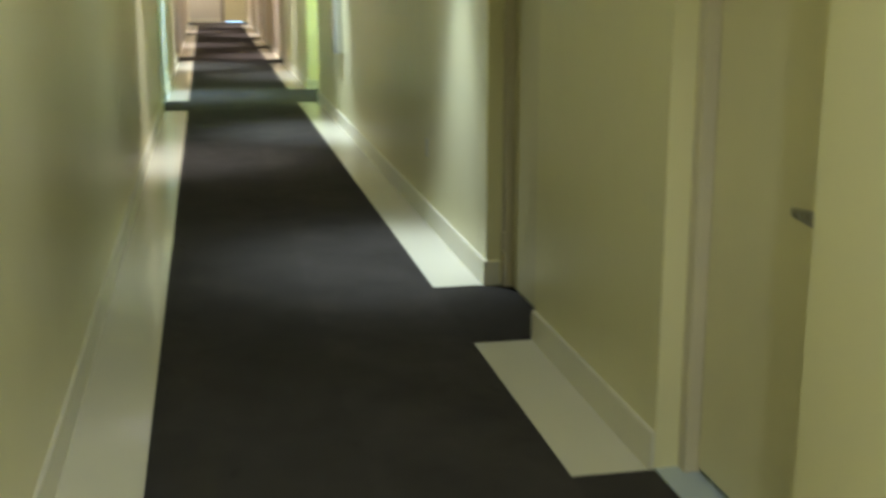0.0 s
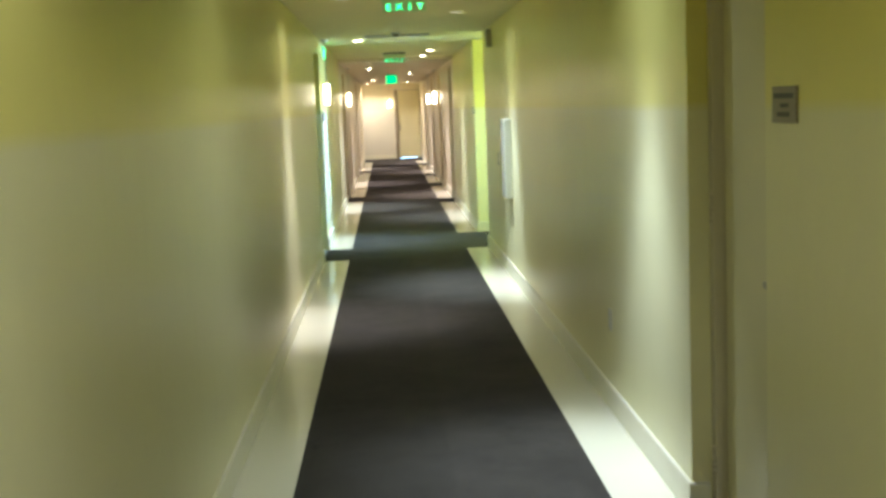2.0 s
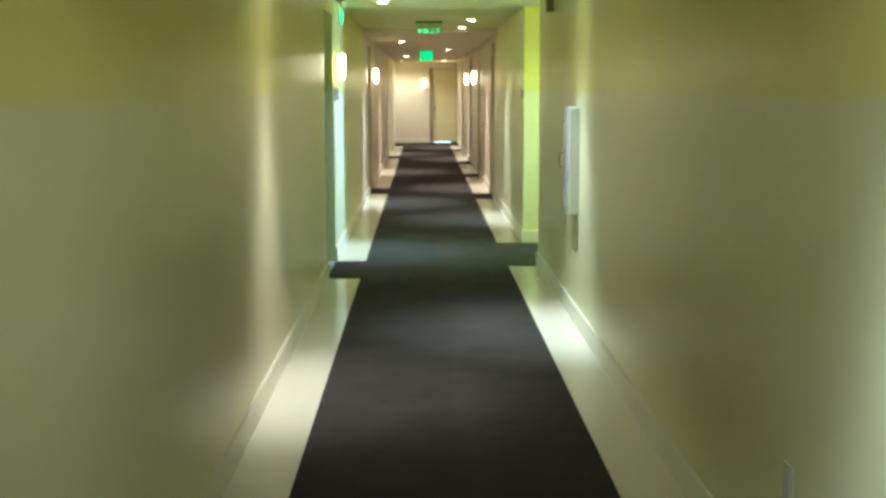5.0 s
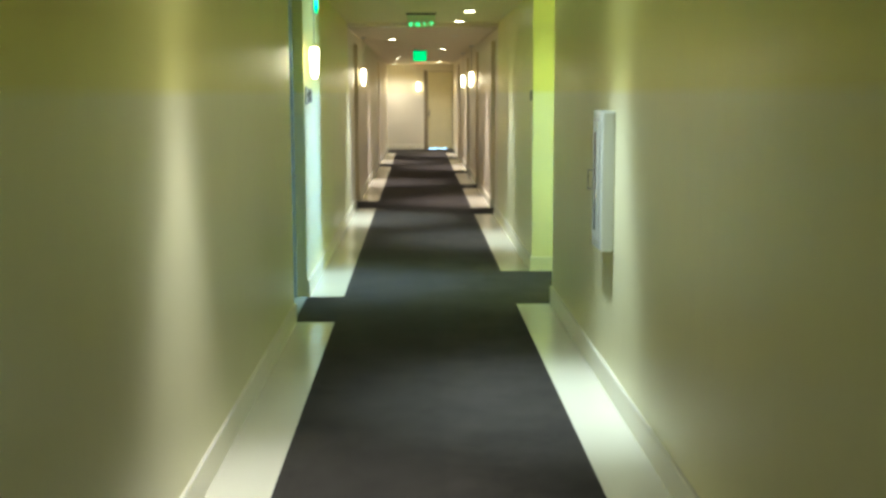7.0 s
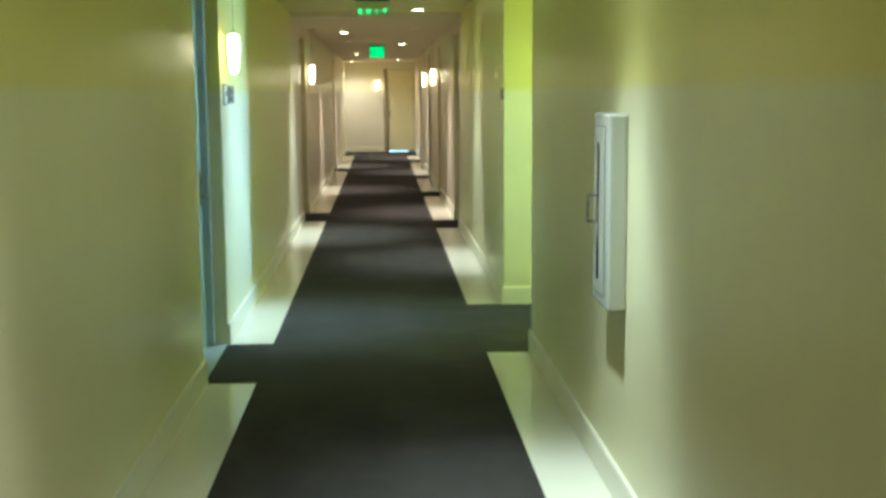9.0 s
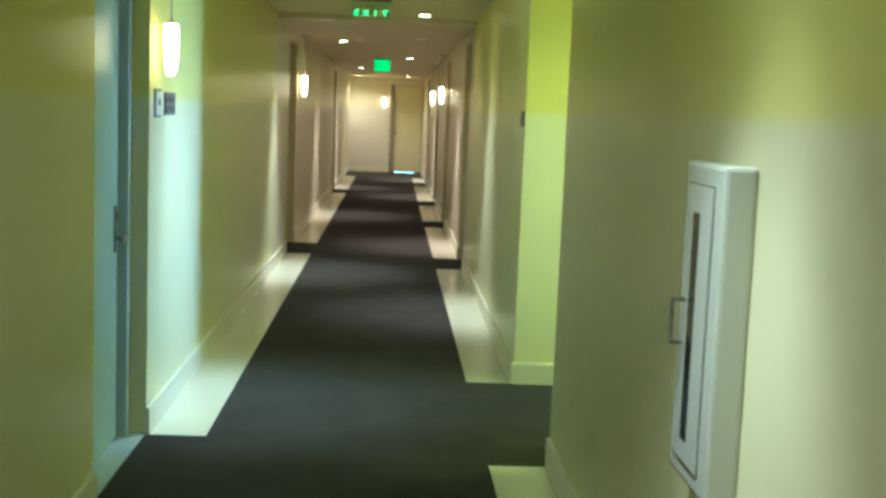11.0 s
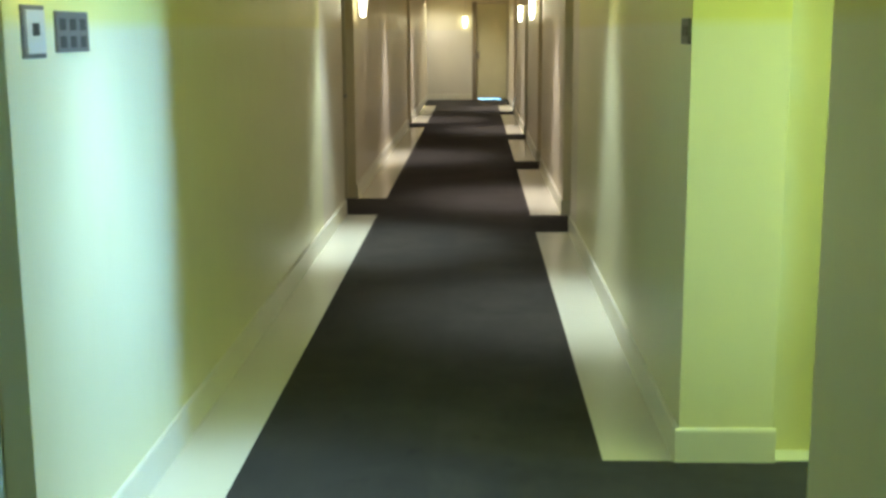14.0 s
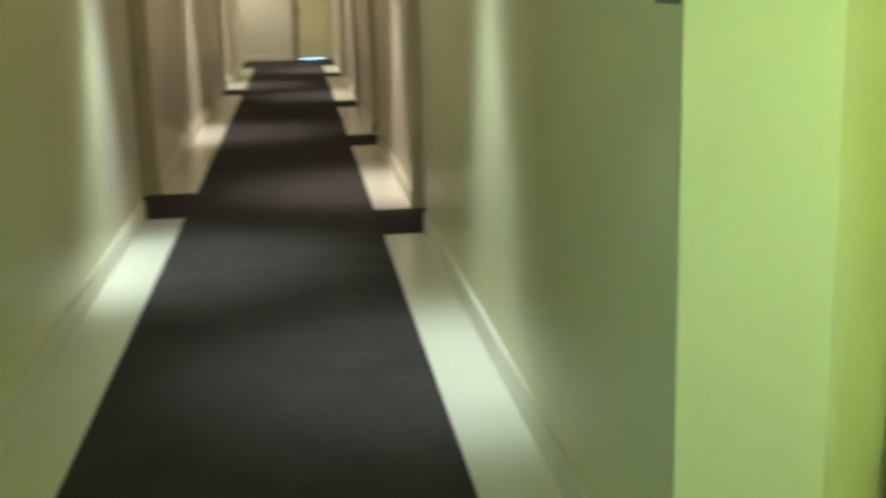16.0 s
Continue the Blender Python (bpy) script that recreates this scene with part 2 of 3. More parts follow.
def part(name, bm, material, parent, label=""):
    ob = new(name, mesh_of(name, bm, material))
    ob.parent = parent
    return tagged(ob, label)


def thing(name, m, label, category, group="", kind=""):
    ob = new(name)
    ob.empty_display_size = 0.1
    ob.matrix_basis = m
    return tagged(ob, label, category, group, kind)


def solid(name, bm, material, label, category, kind="structure"):
    return tagged(new(name, mesh_of(name, bm, material)), label, category, "", kind)


# ---- large structure ----
T = 0.32


def runs(openings, a, b):
    out, at = [], a
    for o0, o1 in openings:
        out.append((at, o0))
        at = o1
    return out + [(at, b)]


RUNS_L = runs(DOORS_L, Y0, Y1)
RUNS_R = runs(sorted(DOORS_R + [ALCOVE]), Y0, Y1)



def stretch(rows, lo, hi):
    """The parts of the wall pieces that lie between y = lo and y = hi."""
    return [(r[0], r[1], max(r[2], lo), min(r[3], hi), r[4], r[5]) for r in rows if r[2] < hi and r[3] > lo]


rows = [(XL - T, XL, a, b, 0, CEIL) for a, b in RUNS_L] + [(XL - T, XL, a, b, OPEN_H, CEIL) for a, b in DOORS_L]
solid("wall_left_far", boxes(*stretch(rows, STEP_Y, Y1)), WALL_FAR, "beige corridor wall with door recesses", "wall")
solid("wall_left", boxes(*stretch(rows, Y0, STEP_Y)), WALL, "two-tone painted corridor wall, cream below and yellow above", "wall")
rows = [(XR, XR + T, a, b, 0, CEIL) for a, b in RUNS_R] + [(XR, XR + T, a, b, OPEN_H, CEIL) for a, b in DOORS_R]
solid("wall_right_far", boxes(*stretch(rows, STEP_Y, Y1)), WALL_FAR, "beige corridor wall with door recesses", "wall")
solid("wall_right", boxes(*stretch(rows, Y0, STEP_Y)), WALL, "two-tone painted corridor wall with door recesses and an alcove", "wall")
solid("wall_alcove_far", boxes((XR + T, ALC_JAMB, ALCOVE[1], ALCOVE[1] + T, 0, CEIL), (ALC_JAMB, ALC_X + T, ALCOVE[1], ALCOVE[1] + T, OPEN_H, CEIL),
                               (ALC_JAMB + 1.162, ALC_X + T, ALCOVE[1], ALCOVE[1] + T, 0, OPEN_H)), WALL, "alcove wall lit green beside its set-back door", "wall")
solid("wall_alcove_near", boxes((XR + T, ALC_X + T, ALCOVE[0] - T, ALCOVE[0], 0, CEIL)), WALL, "two-tone painted alcove wall", "wall")
solid("wall_alcove_side", boxes((ALC_X, ALC_X + T, ALCOVE[0], 10.03, 0, CEIL), (ALC_X, ALC_X + T, 10.63, ALCOVE[1], 0, CEIL), (ALC_X, ALC_X + T, 10.03, 10.63, 0, 0.25), (ALC_X, ALC_X + T, 10.03, 10.63, 2.2, CEIL)), WALL, "two-tone painted alcove end wall", "wall")
solid("wall_back", boxes((XL - T, XR + T, Y0 - 0.2, Y0, 0, CEIL)), WALL, "painted wall closing the corridor's start", "wall")
solid("wall_end", boxes((XL - T, 0.10, Y1, Y1 + 0.2, 0, CEIL), (0.935, XR + T, Y1, Y1 + 0.2, 0, CEIL), (0.10, 0.935, Y1, Y1 + 0.2, 2.24, CEIL)),
      WALL_END, "plain beige painted end wall with a door in it", "wall")
solid("floor", boxes((-1.6, 5.0, Y0 - 0.2, Y1 + 1.6, -0.2, 0)), STONE, "polished cream stone floor showing as borders beside the carpet", "floor")
solid("ceiling", boxes((XL - T, XR + T, Y0 - 0.2, STEP_Y, CEIL, CEIL + 0.2), (XR + T, ALC_X + T, ALCOVE[0] - T, ALCOVE[1] + T, CEIL, CEIL + 0.2)),
      CEILING, "cream painted ceiling of the corridor and its alcove", "ceiling")
solid("ceiling_far", boxes((XL, XR, STEP_Y, Y1, CEIL_FAR, CEIL_FAR + 0.25)), CEILING_FAR, "lower beige ceiling along the corridor's far stretch", "ceiling")

# carpet: a runner in two widths with a seam, and inlays that reach into each recess
SEAM, Z = 0.035, 0.006
carpet = tagged(new("carpet"), "charcoal carpet runner with inlays at the doorways", "carpet", "", "structure")
part("carpet_width", boxes((-CARPET, SEAM, Y0, 32.0, -0.01, Z)), CARPET_A, carpet, "charcoal carpet width")
part("carpet_width", boxes((SEAM, CARPET, Y0, 32.0, -0.01, Z)), CARPET_B, carpet, "charcoal carpet width with the pile turned")
part("carpet_landing", boxes((XL, XR, 32.0, Y1, -0.01, Z)), CARPET_A, carpet, "charcoal carpet landing")
for n, (a, b) in enumerate(DOORS_L):
    part("carpet_inlay", boxes((XL - (RECESS if n else 0.0), -CARPET, a, b, -0.01, Z)), CARPET_A, carpet)
for n, (a, b) in enumerate(DOORS_R):
    part("carpet_inlay", boxes((CARPET, XR + (RECESS if n else 0.0), a, b, -0.01, Z)), CARPET_A, carpet)
part("carpet_inlay", boxes((CARPET, ALC_X, *ALCOVE, -0.01, Z)), CARPET_B, carpet)


# ---- baseboards ----
def skirting(length):
    """A moulded board along local x, its back at y = 0, proud towards -y."""
    bm = bmesh.new()
    prof = [(0, 0), (-0.016, 0), (-0.016, BASE_H - 0.012), (-0.013, BASE_H - 0.003), (-0.008, BASE_H), (0, BASE_H)]
    a = [bm.verts.new((0, y, z)) for y, z in prof]
    b = [bm.verts.new((length, y, z)) for y, z in prof]
    n = len(prof)
    for k in range(n):
        bm.faces.new((a[k], b[k], b[(k + 1) % n], a[(k + 1) % n]))
    bm.faces.new(list(reversed(a)))
    bm.faces.new(b)
    bmesh.ops.recalc_face_normals(bm, faces=bm.faces)
    return bm


def baseboard(m, length):
    ob = solid("baseboard", skirting(length), BASEBOARD, "cream enamelled baseboard with an eased top edge", "baseboard")
    ob.matrix_basis = m
    return ob


for a, b in RUNS_R:
    baseboard(pose(XR, b + 0.0, 0, rz=-90), b - a)
for a, b in RUNS_L:
    baseboard(pose(XL, a, 0, rz=90), b - a)
for n, (a, b) in enumerate(DOORS_R):
    if n:
        baseboard(pose(XR - 0.016, b, 0), 0.085)
baseboard(pose(XR - 0.016, ALCOVE[1], 0), ALC_JAMB - XR + 0.026)
baseboard(pose(ALC_X, ALCOVE[0], 0, rz=180), ALC_X - XR + 0.016)
baseboard(pose(XL + 0.016, Y1, 0), 0.10 - XL - 0.016)


# ---- doors ----
def door(name, m, width, leaf_mat, frame_mat, label, sill=False, peep=False, hinges=True, jamb=0.055, gap=0.012, grip=0.985):
    """A flush door set back in its recess. Local x runs towards the latch side, y into the recess."""
    d = thing(name, m, label, "door", "corridor doors", "structure")
    w, r = width / 2, RECESS
    # steel frame with a stop rebate
    f = part("frame", boxes((-w, -w + jamb, r - 0.045, r + 0.09, 0, OPEN_H), (w - jamb, w, r - 0.045, r + 0.09, 0, OPEN_H),
                            (-w + jamb, w - jamb, r - 0.045, r + 0.09, OPEN_H - 0.05, OPEN_H), bevel=0.003), frame_mat, d, "painted steel door frame")
    part("stop", boxes((-w + jamb, -w + jamb + 0.014, r + 0.052, r + 0.085, 0, OPEN_H - 0.05), (w - jamb - 0.014, w - jamb, r + 0.052, r + 0.085, 0, OPEN_H - 0.05)), frame_mat, f)
    leaf = part("leaf", boxes((-w + jamb + 0.004, w - jamb - 0.005, r, r + 0.045, gap, OPEN_H - 0.054), bevel=0.003), leaf_mat, d)
    # dark sheets in place of the shade in the gaps and behind
    part("gap_shade", boxes((-w + jamb - 0.001, w - jamb + 0.001, r + 0.046, r + 0.051, 0.0, OPEN_H - 0.05)), DARK, d, "dark sheet for the shade round the leaf")
    part("closing_panel", boxes((-w, w, r + 0.10, r + 0.12, 0.05, OPEN_H)), DARK, d, "dark panel for the unlit space behind the door")
    # lever on a tall narrow plate
    x = w - jamb - 0.062
    plate = part("lock_plate", boxes((x - 0.018, x + 0.018, r - 0.011, r + 0.001, grip - 0.066, grip + 0.146), bevel=0.004), STEEL, leaf, "brushed steel lock plate")
    lever = lathe([(0.011, 0.0), (0.011, -0.045)], 16, "y", (x, r - 0.008, grip))
    tapered(lever, x - 0.108, x + 0.016, 0.011, 0.021, grip, r - 0.064, r - 0.046)
    part("lever", lever, STEEL, plate, "brushed steel lever handle")
    part("key_slot", boxes((x - 0.010, x + 0.010, r - 0.0135, r - 0.0105, grip + 0.080, grip + 0.115)), PICTO, plate, "dark card slot")
    if peep:
        part("peephole", lathe([(0.011, 0), (0.011, -0.005), (0.006, -0.008)], 14, "y", (-0.03, r + 0.001, 1.605)), STEEL, leaf, "small steel peephole")
    if hinges:
        for z in (0.24, 1.22, 2.02):
            h = boxes((-w + jamb - 0.002, -w + jamb + 0.004, r - 0.052, r + 0.002, z - 0.055, z + 0.055))
            hinge = part("hinge", h, frame_mat, f, "painted butt hinge")
            for k in range(5):
                bm = lathe([(0.0075, 0), (0.0075, 0.0205)], 10, "z", (-w + jamb + 0.002, r - 0.053, z - 0.055 + k * 0.0225))
                ob = part("knuckle", bm, frame_mat, f)
    if sill:
        part("threshold", boxes((-w, w, 0.002, r + 0.11, 0, 0.012), bevel=0.002), THRESHOLD, d, "stone threshold with bluish light put into its colour")
    return d


def right(a, b):
    return pose(XR, (a + b) / 2, 0, rz=-90)


def left(a, b):
    return pose(XL, (a + b) / 2, 0, rz=90)


CREAM_DOOR = "cream flush guest-room door set back in a recess, closed"
for n, (a, b) in enumerate(DOORS_R):
    door(f"door_{n + 1}", right(a, b), b - a, DOOR_PAINT, FRAME_SHADED, CREAM_DOOR + (" above a pale threshold" if n == 0 else ""), sill=n == 0, hinges=n > 0, gap=0.03 if n == 0 else 0.012, grip=1.022 if n == 1 else 0.985)
for n, (a, b) in enumerate(DOORS_L):
    if n == 0:
        door("door_7", left(a, b), b - a, DOOR_AQUA_LIT, FRAME_GREY, "flush door coloured for aqua light, in a grey-green frame, closed", sill=True, peep=True, hinges=False, jamb=0.062, grip=0.962)
    else:
        door(f"door_{n + 7}", left(a, b), b - a, DOOR_PAINT, FRAME_SHADED, CREAM_DOOR, hinges=False)

# the alcove's own door, set back in the lit wall
d = thing("door_10", pose(ALC_JAMB, ALCOVE[1], 0), "pale green painted alcove door hung on dark hinges, closed", "door", "", "structure")
f = part("frame", boxes((0.0, 0.20, 0.11, 0.20, 0, OPEN_H), (1.0, 1.162, 0.11, 0.20, 0, OPEN_H), (0.20, 1.0, 0.11, 0.20, OPEN_H - 0.12, OPEN_H), bevel=0.006), FRAME_GREEN, d, "broad pale green door frame")
leaf = part("leaf", boxes((0.2035, 0.997, 0.085, 0.13, 0.014, OPEN_H - 0.125), bevel=0.004), DOOR_GREEN, d)
# dark sheet for the shade round and behind this leaf
part("seal", boxes((0.20, 1.0, 0.145, 0.16, 0.0, OPEN_H - 0.12)), DARK, d, "dark sheet for the unlit space behind the leaf")
for z in (0.33, 0.42, 1.13, 1.22):
    part("hinge", boxes((0.197, 0.2045, 0.078, 0.10, z, z + 0.085), bevel=0.002), PLASTIC_DARK, leaf, "dark hinge leaf")
part("threshold", boxes((0.0, 1.162, 0.003, 0.14, 0, 0.010), bevel=0.002), STONE, d, "cream stone threshold")

# end door with daylight under it
d = thing("door_11", pose(0.10, Y1, 0), "beige flush door at the corridor's end with daylight beneath", "door", "", "structure")
f = part("frame", boxes((0.098, 0.10, -0.002, 0.10, 0, 2.24), (0.80, 0.835, -0.002, 0.10, 0, 2.24), (0.10, 0.80, -0.002, 0.10, 2.20, 2.24), bevel=0.001), FRAME_SHADED, d, "painted frame with shade put into its colour")
leaf = part("leaf", boxes((0.105, 0.795, 0.01, 0.055, 0.035, 2.195), bevel=0.004), DOOR_PAINT, d)
part("stop", boxes((0.09, 0.13, 0.06, 0.10, 0, 2.21), (0.66, 0.81, 0.06, 0.10, 0, 2.21), (0.13, 0.66, 0.06, 0.10, 2.16, 2.21)), FRAME_BROWN, d)
part("mullion", boxes((0.0, 0.098, -0.03, 0.10, 0, 2.24), bevel=0.004), FRAME_BROWN, d, "dark brown frame post")
lv = boxes((0.13, 0.165, -0.002, 0.011, 0.92, 1.12), bevel=0.003)
box(lv, 0.06, 0.16, -0.05, -0.035, 0.985, 1.01, 0.003)
box(lv, 0.14, 0.155, -0.036, 0.0, 0.99, 1.005)
part("lever", lv, STEEL, leaf, "dark steel lever handle")
solid("backdrop", boxes((0.10, 0.935, Y1 + 0.9, Y1 + 0.95, -0.1, 2.4)), DAYLIGHT, "bright blue daylight behind the end door", "backdrop")


# ---- lamps ----
def downlight(x, y, z, flush):
    d = thing("downlight", pose(x, y, z), "round recessed ceiling downlight, lit" if flush else "round recessed ceiling downlight, lens dimmed as behind a baffle, lit", "downlight", "ceiling downlights")
    ring = lathe([(0.052, 0.0), (0.062, -0.006), (0.070, -0.003), (0.071, 0.001)], 32)
    part("trim", ring, PLASTIC, d, "cream trim ring")
    part("lens", lathe([(0.0, -0.006), (0.048, -0.007), (0.052, -0.004), (0.052, 0.001)], 28), LENS if flush else LENS_SHADED, d, "glowing lens")
    return d


def spot(x, y, z, aim, watts, colour, degrees, soft, size=0.04):
    lamp = bpy.data.lights.new("downlight_beam", "SPOT")
    lamp.energy, lamp.color, lamp.spot_size, lamp.spot_blend, lamp.shadow_soft_size = watts, colour, radians(degrees), soft, size
    ob = new("downlight_beam", lamp)
    ob.matrix_basis = look((x, y, z), aim)
    return ob


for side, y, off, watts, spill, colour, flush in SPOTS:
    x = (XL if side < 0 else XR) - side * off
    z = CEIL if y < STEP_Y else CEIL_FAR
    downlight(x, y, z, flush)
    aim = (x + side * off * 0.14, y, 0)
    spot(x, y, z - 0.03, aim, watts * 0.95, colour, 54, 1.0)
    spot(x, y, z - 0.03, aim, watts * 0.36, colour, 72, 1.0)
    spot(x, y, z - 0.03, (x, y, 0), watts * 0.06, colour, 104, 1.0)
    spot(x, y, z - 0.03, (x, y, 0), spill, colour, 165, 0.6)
for x, y in LENSES:
    z = CEIL if y < STEP_Y else CEIL_FAR
    downlight(x, y, z, True)
    spot(x, y, z - 0.03, (x, y, 0), 80 if y > 30 else 9, FAR_WARM if y > 30 else WARM, 140, 1.0)


def pendant(m, drop):
    """A slim opal glass shade hung close to the wall on a rod from the ceiling; local +x leaves the wall, drop is the rod's length."""
    s = thing("pendant_lamp", m, "slim lit opal glass pendant on a thin rod beside the wall", "pendant lamp", "corridor pendants")
    at = (0.075, 0, 0)
    part("shade", lathe([(0.020, -0.112), (0.0255, -0.106), (0.029, -0.07), (0.0335, 0.0), (0.0345, 0.05), (0.0325, 0.105), (0.026, 0.116)], 28, "z", at), OPAL, s, "glowing opal glass")
    part("bottom_ring", lathe([(0.0265, -0.104), (0.0285, -0.102), (0.0285, -0.097), (0.027, -0.095)], 24, "z", at), CHROME, s, "thin steel ring")
    part("bottom_lens", lathe([(0.010, -0.124), (0.019, -0.120), (0.021, -0.1125)], 24, "z", at), OPAL, s, "glowing glass lens")
    part("cap", lathe([(0.030, 0.114), (0.030, 0.120), (0.008, 0.128), (0.004, 0.150)], 20, "z", at), CHROME, s, "steel cap")
    part("rod", lathe([(0.0032, 0.14), (0.0032, drop - 0.02)], 10, "z", at), STEEL, s, "thin steel rod")
    part("canopy", lathe([(0.010, drop - 0.032), (0.038, drop - 0.026), (0.045, drop - 0.012), (0.045, drop)], 24, "z", at), PLASTIC, s, "round ceiling canopy")
    return s


HANG = 1.835
first = None
for side, y in PENDANTS:
    m = pose(XL, y, HANG) if side < 0 else pose(XR, y, HANG, rz=180)
    if y < STEP_Y:
        pendant(m, CEIL - HANG)
    elif first is None:
        first = pendant(m, CEIL_FAR - HANG)
    else:
        copy_thing(first, m)
pendant(pose(-0.06, Y1, 1.78, rz=-90), CEIL_FAR - 1.78)

# green-tinted strip lamp, unseen, assumed hung in the alcove for its green light, shining down and up
HUNG = CEIL - 0.30
lamp = thing("assumed_strip_light", pose(2.45, 9.60, HUNG), "long green-tinted strip light, unseen and assumed in the alcove, lit", "strip light")
part("housing", boxes((-1.24, 1.24, -0.10, -0.08, -0.03, 0.03), (-1.24, 1.24, 0.08, 0.10, -0.03, 0.03), (-1.24, 1.24, -0.08, 0.08, -0.012, 0.012)), PLASTIC, lamp, "cream housing")
part("diffuser", boxes((-1.20, 1.20, -0.075, 0.075, -0.026, -0.014), bevel=0.004), PANEL_GREEN, lamp, "glowing green diffuser")
part("diffuser", boxes((-1.20, 1.20, -0.075, 0.075, 0.014, 0.026), bevel=0.004), PANEL_GREEN, lamp, "glowing green diffuser")
for x in (-1.255, 1.255):
    part("end_cap", boxes((x - 0.014, x + 0.014, -0.102, 0.102, -0.032, 0.032), bevel=0.003), PLASTIC, lamp, "cream end cap")
for x in (-0.9, 0.9):
    part("rod", lathe([(0.004, 0.012), (0.004, 0.30)], 10, "z", (x, 0, 0)), STEEL, lamp, "thin steel rod")
# the up-facing half is added to brighten the ceiling
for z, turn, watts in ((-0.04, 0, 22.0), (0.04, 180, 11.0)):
    area = bpy.data.lights.new("assumed_alcove_lamp", "AREA")
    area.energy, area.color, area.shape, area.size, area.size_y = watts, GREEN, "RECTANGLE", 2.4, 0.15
    new("assumed_alcove_lamp", area).matrix_basis = pose(2.45, 9.60, HUNG + z, rx=turn)

# daylight from the window at the alcove's end
win = thing("window_1", pose(ALC_X, 10.33, 0.25), "tall alcove window letting in cool daylight", "window", "", "structure")
part("window_frame", boxes((0.12, 0.18, -0.30, -0.26, 0, 1.95), (0.12, 0.18, 0.26, 0.30, 0, 1.95), (0.12, 0.18, -0.26, 0.26, 0, 0.05), (0.12, 0.18, -0.26, 0.26, 1.90, 1.95)), FRAME_GREY, win, "grey window frame")
part("pane", boxes((0.146, 0.154, -0.26, 0.26, 0.05, 1.90)), DAYLIGHT_SOFT, win, "bright frosted pane")
sky = bpy.data.lights.new("window_daylight", "AREA")
sky.energy, sky.color, sky.shape, sky.size, sky.size_y = 18, DAY, "RECTANGLE", 1.85, 0.5
sky.spread = radians(32)
new("window_daylight", sky).matrix_basis = look((ALC_X + 0.10, 10.33, 1.225), (0.0, 10.33, 1.225), 90)

# ---- things on the walls ----
cab = thing("fire_extinguisher_cabinet", pose(XR, 6.47, 0.77, rz=180), "white enamelled wall cabinet with a narrow dark window", "cabinet")
# local x leaves the wall, y runs back towards the start
part("body", boxes((0.0, 0.070, -0.16, 0.16, 0.0, 0.73), bevel=0.010), CABINET, cab)
dr = part("door", boxes((0.068, 0.074, -0.125, 0.085, 0.045, 0.68), bevel=0.0015), CABINET, cab, "white cabinet door")
# thin dark plate in place of the shaded gap
part("door_gap", boxes((0.0685, 0.0712, -0.128, 0.088, 0.042, 0.683)), DARK, cab, "dark strip for the shade round the door")
part("window", boxes((0.0735, 0.0752, -0.062, -0.010, 0.095, 0.617)), SMOKED, dr, "narrow smoked glass window")
hd = boxes((0.074, 0.108, -0.092, -0.084, 0.307, 0.316), (0.074, 0.108, -0.092, -0.084, 0.408, 0.417), (0.100, 0.108, -0.092, -0.084, 0.316, 0.408), bevel=0.002)
part("pull", hd, STEEL, dr, "square steel pull handle")
for k in range(30):
    part("hinge_knuckle", boxes((0.072, 0.0765, 0.086, 0.0878, 0.06 + k * 0.0205, 0.068 + k * 0.0205)), KNUCKLE, cab)

# number plate beside a guest door
sg = thing("room_sign", pose(XR, -1.085, 1.605, rz=180), "small taupe room sign with dark lettering bars", "sign", "room signs")
part("plate", boxes((0.0, 0.008, -0.10, 0.10, -0.052, 0.052), bevel=0.002), SIGN_TAUPE, sg)
part("print", boxes((0.0078, 0.0088, -0.085, 0.080, 0.018, 0.033)), PICTO, sg, "dark bar of print")
part("print", boxes((0.0078, 0.0088, -0.03, 0.04, -0.008, 0.004)), PICTO, sg, "dark bar of print")
part("print", boxes((0.0078, 0.0088, -0.055, 0.05, -0.034, -0.020)), PICTO, sg, "dark bar of print")

sg = thing("door_bell_plate", pose(XL, 9.597, 1.578), "white plate with a dark square in a grey frame", "wall plate")
part("frame", boxes((0.0, 0.006, -0.078, 0.078, -0.068, 0.068), bevel=0.002), PLATE_GREY, sg, "grey metal frame")
part("plate", boxes((0.005, 0.010, -0.058, 0.070, -0.056, 0.056), bevel=0.002), PLATE_PALE, sg)
part("button", boxes((0.0095, 0.012, -0.020, 0.026, -0.010, 0.022), bevel=0.001), PICTO, sg, "dark square button")
sg = thing("room_sign", pose(XL, 9.89, 1.578), "grey metal room sign with six dark pictograms", "sign", "room signs")
part("plate", boxes((0.0, 0.008, -0.132, 0.132, -0.056, 0.056), bevel=0.002), PLATE_GREY, sg)
for i in range(3):
    for j in range(2):
        part("pictogram", boxes((0.0078, 0.0088, -0.108 + i * 0.083, -0.058 + i * 0.083, -0.044 + j * 0.048, -0.012 + j * 0.048)), PICTO, sg)
sg = thing("direction_sign", pose(XR, 10.785, 1.57, rz=180), "dark grey sign plate with two pictograms", "sign")
part("plate", boxes((0.0, 0.010, -0.072, 0.072, -0.045, 0.045), bevel=0.002), PLATE_GREY, sg)
for y in (-0.033, 0.033):
    part("pictogram", boxes((0.0098, 0.011, y - 0.018, y + 0.018, -0.018, 0.018)), PICTO, sg)

ot = thing("wall_outlet", pose(XR, 1.66, 0.485, rz=180), "cream wall socket plate low on the wall", "socket")
part("plate", boxes((0.0, 0.006, -0.036, 0.036, -0.058, 0.058), bevel=0.002), PLASTIC, ot)
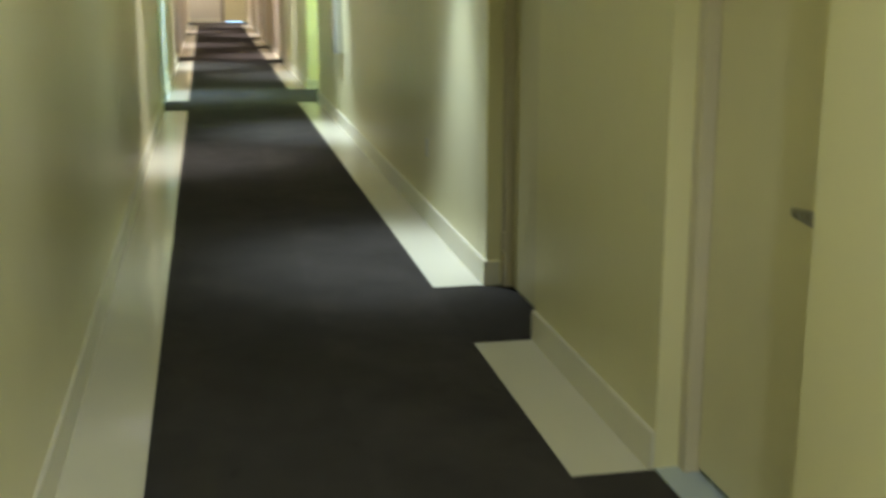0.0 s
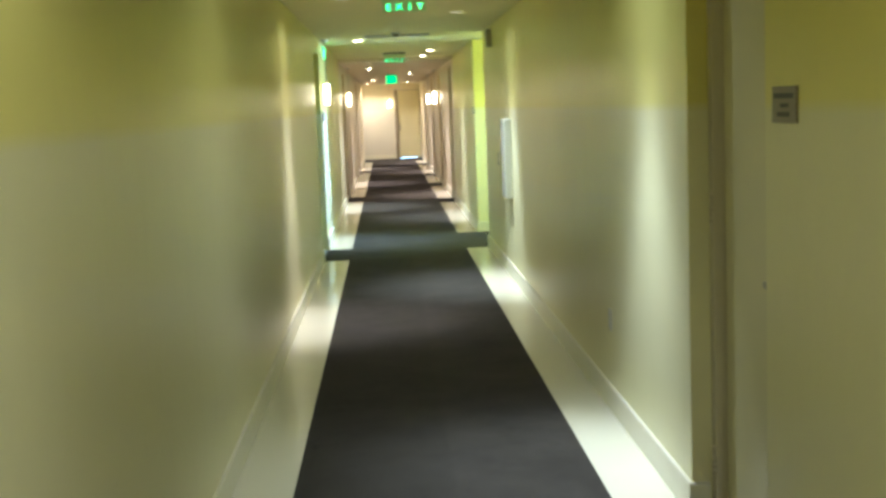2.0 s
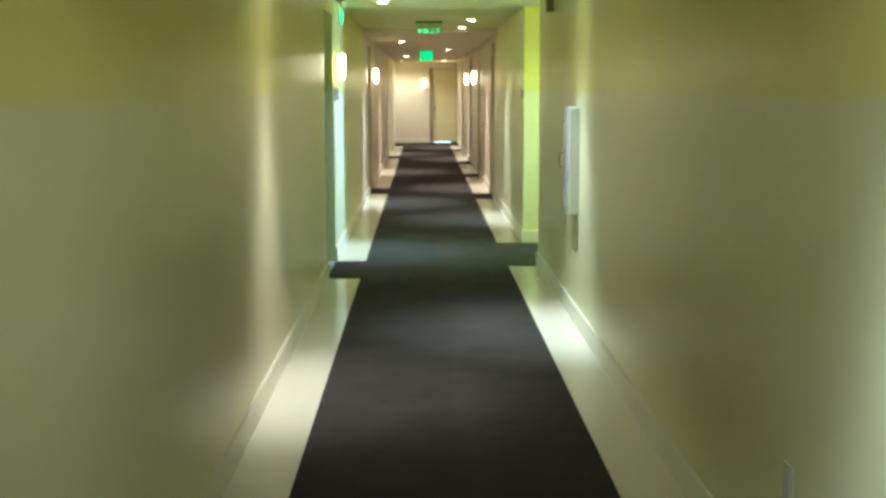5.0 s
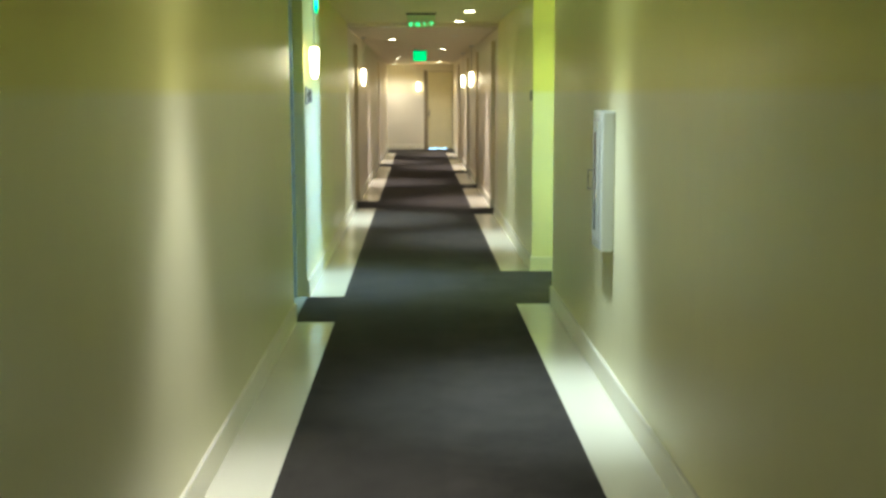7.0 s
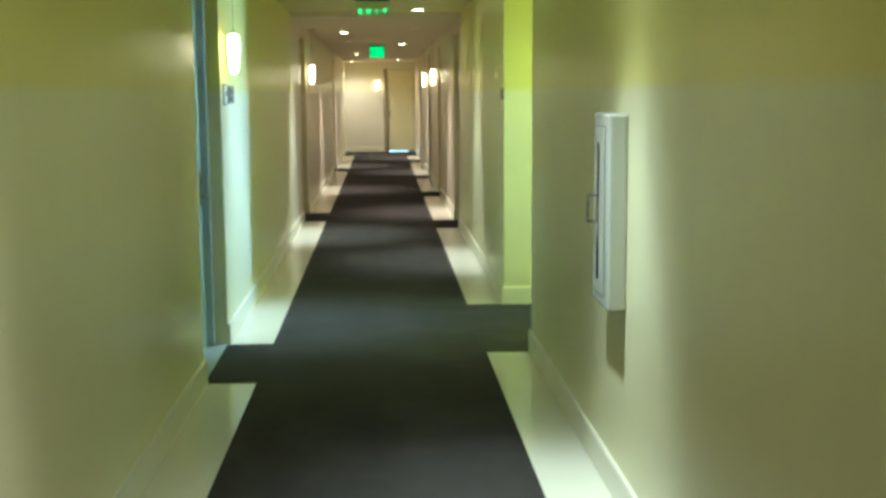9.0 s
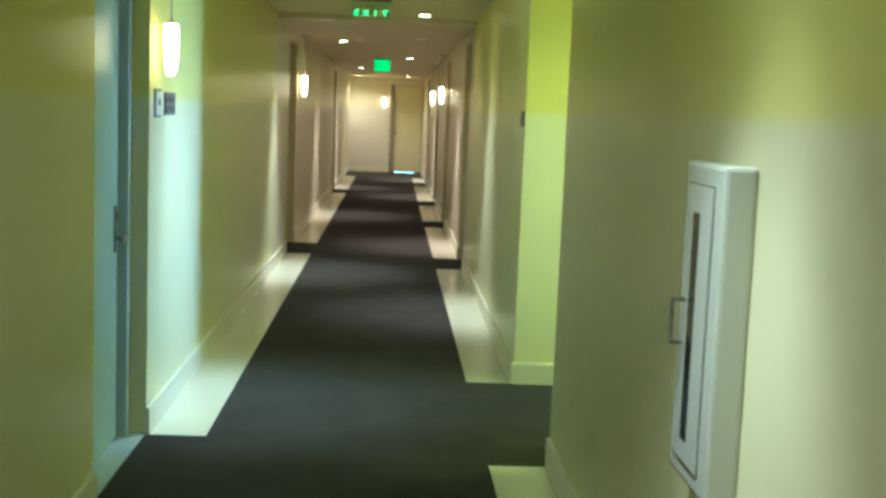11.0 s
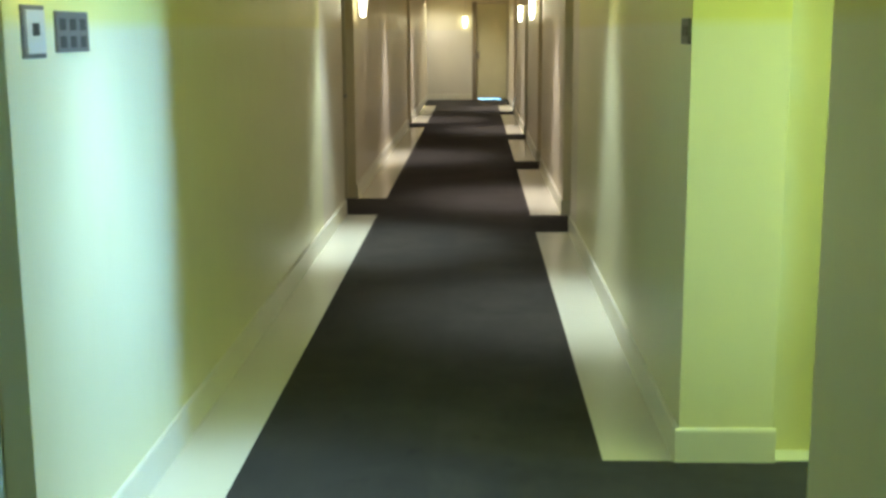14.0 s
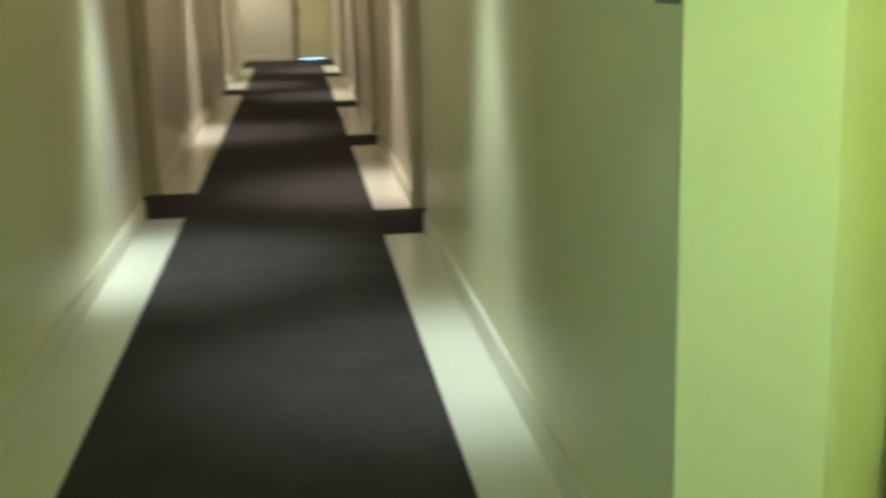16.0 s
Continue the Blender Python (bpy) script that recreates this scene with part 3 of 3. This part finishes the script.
part("face", boxes((0.0055, 0.0075, -0.022, 0.022, -0.040, 0.040), bevel=0.001), PLATE_PALE, ot, "pale socket face")

st = thing("alarm_sounder", pose(XR, 8.02, 2.33, rz=180), "small grey-brown alarm box high on the wall", "alarm")
part("box", boxes((0.0, 0.055, -0.06, 0.06, -0.09, 0.09), bevel=0.006), ALARM_PLASTIC, st)
part("lens", boxes((0.054, 0.066, -0.03, 0.03, -0.01, 0.06), bevel=0.004), PLASTIC, st, "pale strobe lens")

dt = thing("smoke_detector", pose(-0.05, 8.72, CEIL), "round cream smoke detector on the ceiling", "detector")
part("base", lathe([(0.05, 0.0), (0.055, -0.01), (0.05, -0.02)], 28), PLASTIC, dt)
part("cap", lathe([(0.035, -0.02), (0.034, -0.036), (0.02, -0.045)], 24), PLASTIC_DARK, dt, "grey cap")
vt = thing("ceiling_vent", pose(-0.03, 9.25, CEIL), "wide grey air grille in the ceiling", "vent")
part("frame", boxes((-0.37, 0.37, -0.17, -0.15, -0.012, 0), (-0.37, 0.37, 0.15, 0.17, -0.012, 0), (-0.37, -0.35, -0.15, 0.15, -0.012, 0), (0.35, 0.37, -0.15, 0.15, -0.012, 0)), PLASTIC, vt)
# dark sheet in place of the unlit duct above the slats
part("backing", boxes((-0.35, 0.35, -0.15, 0.15, -0.002, -0.0005)), PLASTIC_DARK, vt, "dark sheet for the unlit duct")
for k in range(9):
    part("slat", boxes((-0.35, 0.35, -0.142 + k * 0.033, -0.122 + k * 0.033, -0.010, -0.004)), PLASTIC, vt)


# ---- exit signs ----
def letters(text, size, material, parent, m, spacing=0.7, stretch=(1, 1)):
    """Each letter is a part of its own, spread along local x."""
    for k, ch in enumerate(text):
        cu = bpy.data.curves.new("letter", "FONT")
        cu.body, cu.size, cu.align_x, cu.align_y, cu.extrude = ch, size, "CENTER", "CENTER", 0.002
        tmp = new("letter_source", cu)
        me = bpy.data.meshes.new_from_object(tmp.evaluated_get(bpy.context.evaluated_depsgraph_get()))
        bpy.data.objects.remove(tmp)
        me.materials.clear()
        me.materials.append(material)
        ob = new("letter", me)
        ob.parent = parent
        ob.matrix_basis = m @ Matrix.Translation(((k - (len(text) - 1) / 2) * size * spacing, 0, 0)) @ Matrix.Diagonal((*stretch, 1, 1))
        tagged(ob, "green letter of the sign")


def exit_sign(y, z_top, width, height, squat):
    s = thing("exit_sign", pose(-0.03, y, z_top), "green glowing exit sign hung across the corridor from the ceiling", "exit sign", "exit signs")
    part("canopy", boxes((-width / 2 - 0.01, width / 2 + 0.01, -0.025, 0.025, -0.025, 0.0), bevel=0.004), PLASTIC_DARK, s, "grey mounting canopy")
    part("panel", boxes((-width / 2, width / 2, -0.004, 0.004, -0.025 - height, -0.025), bevel=0.001), EXIT_FAINT if squat else EXIT_BODY, s, "thin sign panel")
    if squat:
        letters("EXIT", 0.072, EXIT_DIM, s, pose(0, -0.0065, -0.025 - height + 0.032, rx=90), 1.05, (1.1, 0.9))
    else:
        letters("EXIT", 0.125, EXIT_DARK, s, pose(0, -0.0065, -0.025 - height * 0.5, rx=90), 0.48, (0.78, 1.25))
    return s


exit_sign(4.05, CEIL, 0.31, 0.13, True)
exit_sign(13.4, CEIL, 0.31, 0.13, True)
exit_sign(23.2, CEIL_FAR, 0.25, 0.18, False)
s = thing("exit_sign", pose(XL, 10.40, 2.35), "green glowing exit sign flat on the wall near the ceiling", "exit sign", "exit signs")
part("housing", boxes((0.0, 0.018, -0.16, 0.16, -0.09, 0.09), bevel=0.004), PLASTIC, s, "pale housing")
part("panel", boxes((0.017, 0.022, -0.15, 0.15, -0.08, 0.08), bevel=0.001), EXIT_BODY, s, "green glowing face")
letters("EXIT", 0.13, EXIT_BRIGHT, s, pose(0.024, 0, 0, rx=90, rz=90), 0.6, (0.9, 1.1))
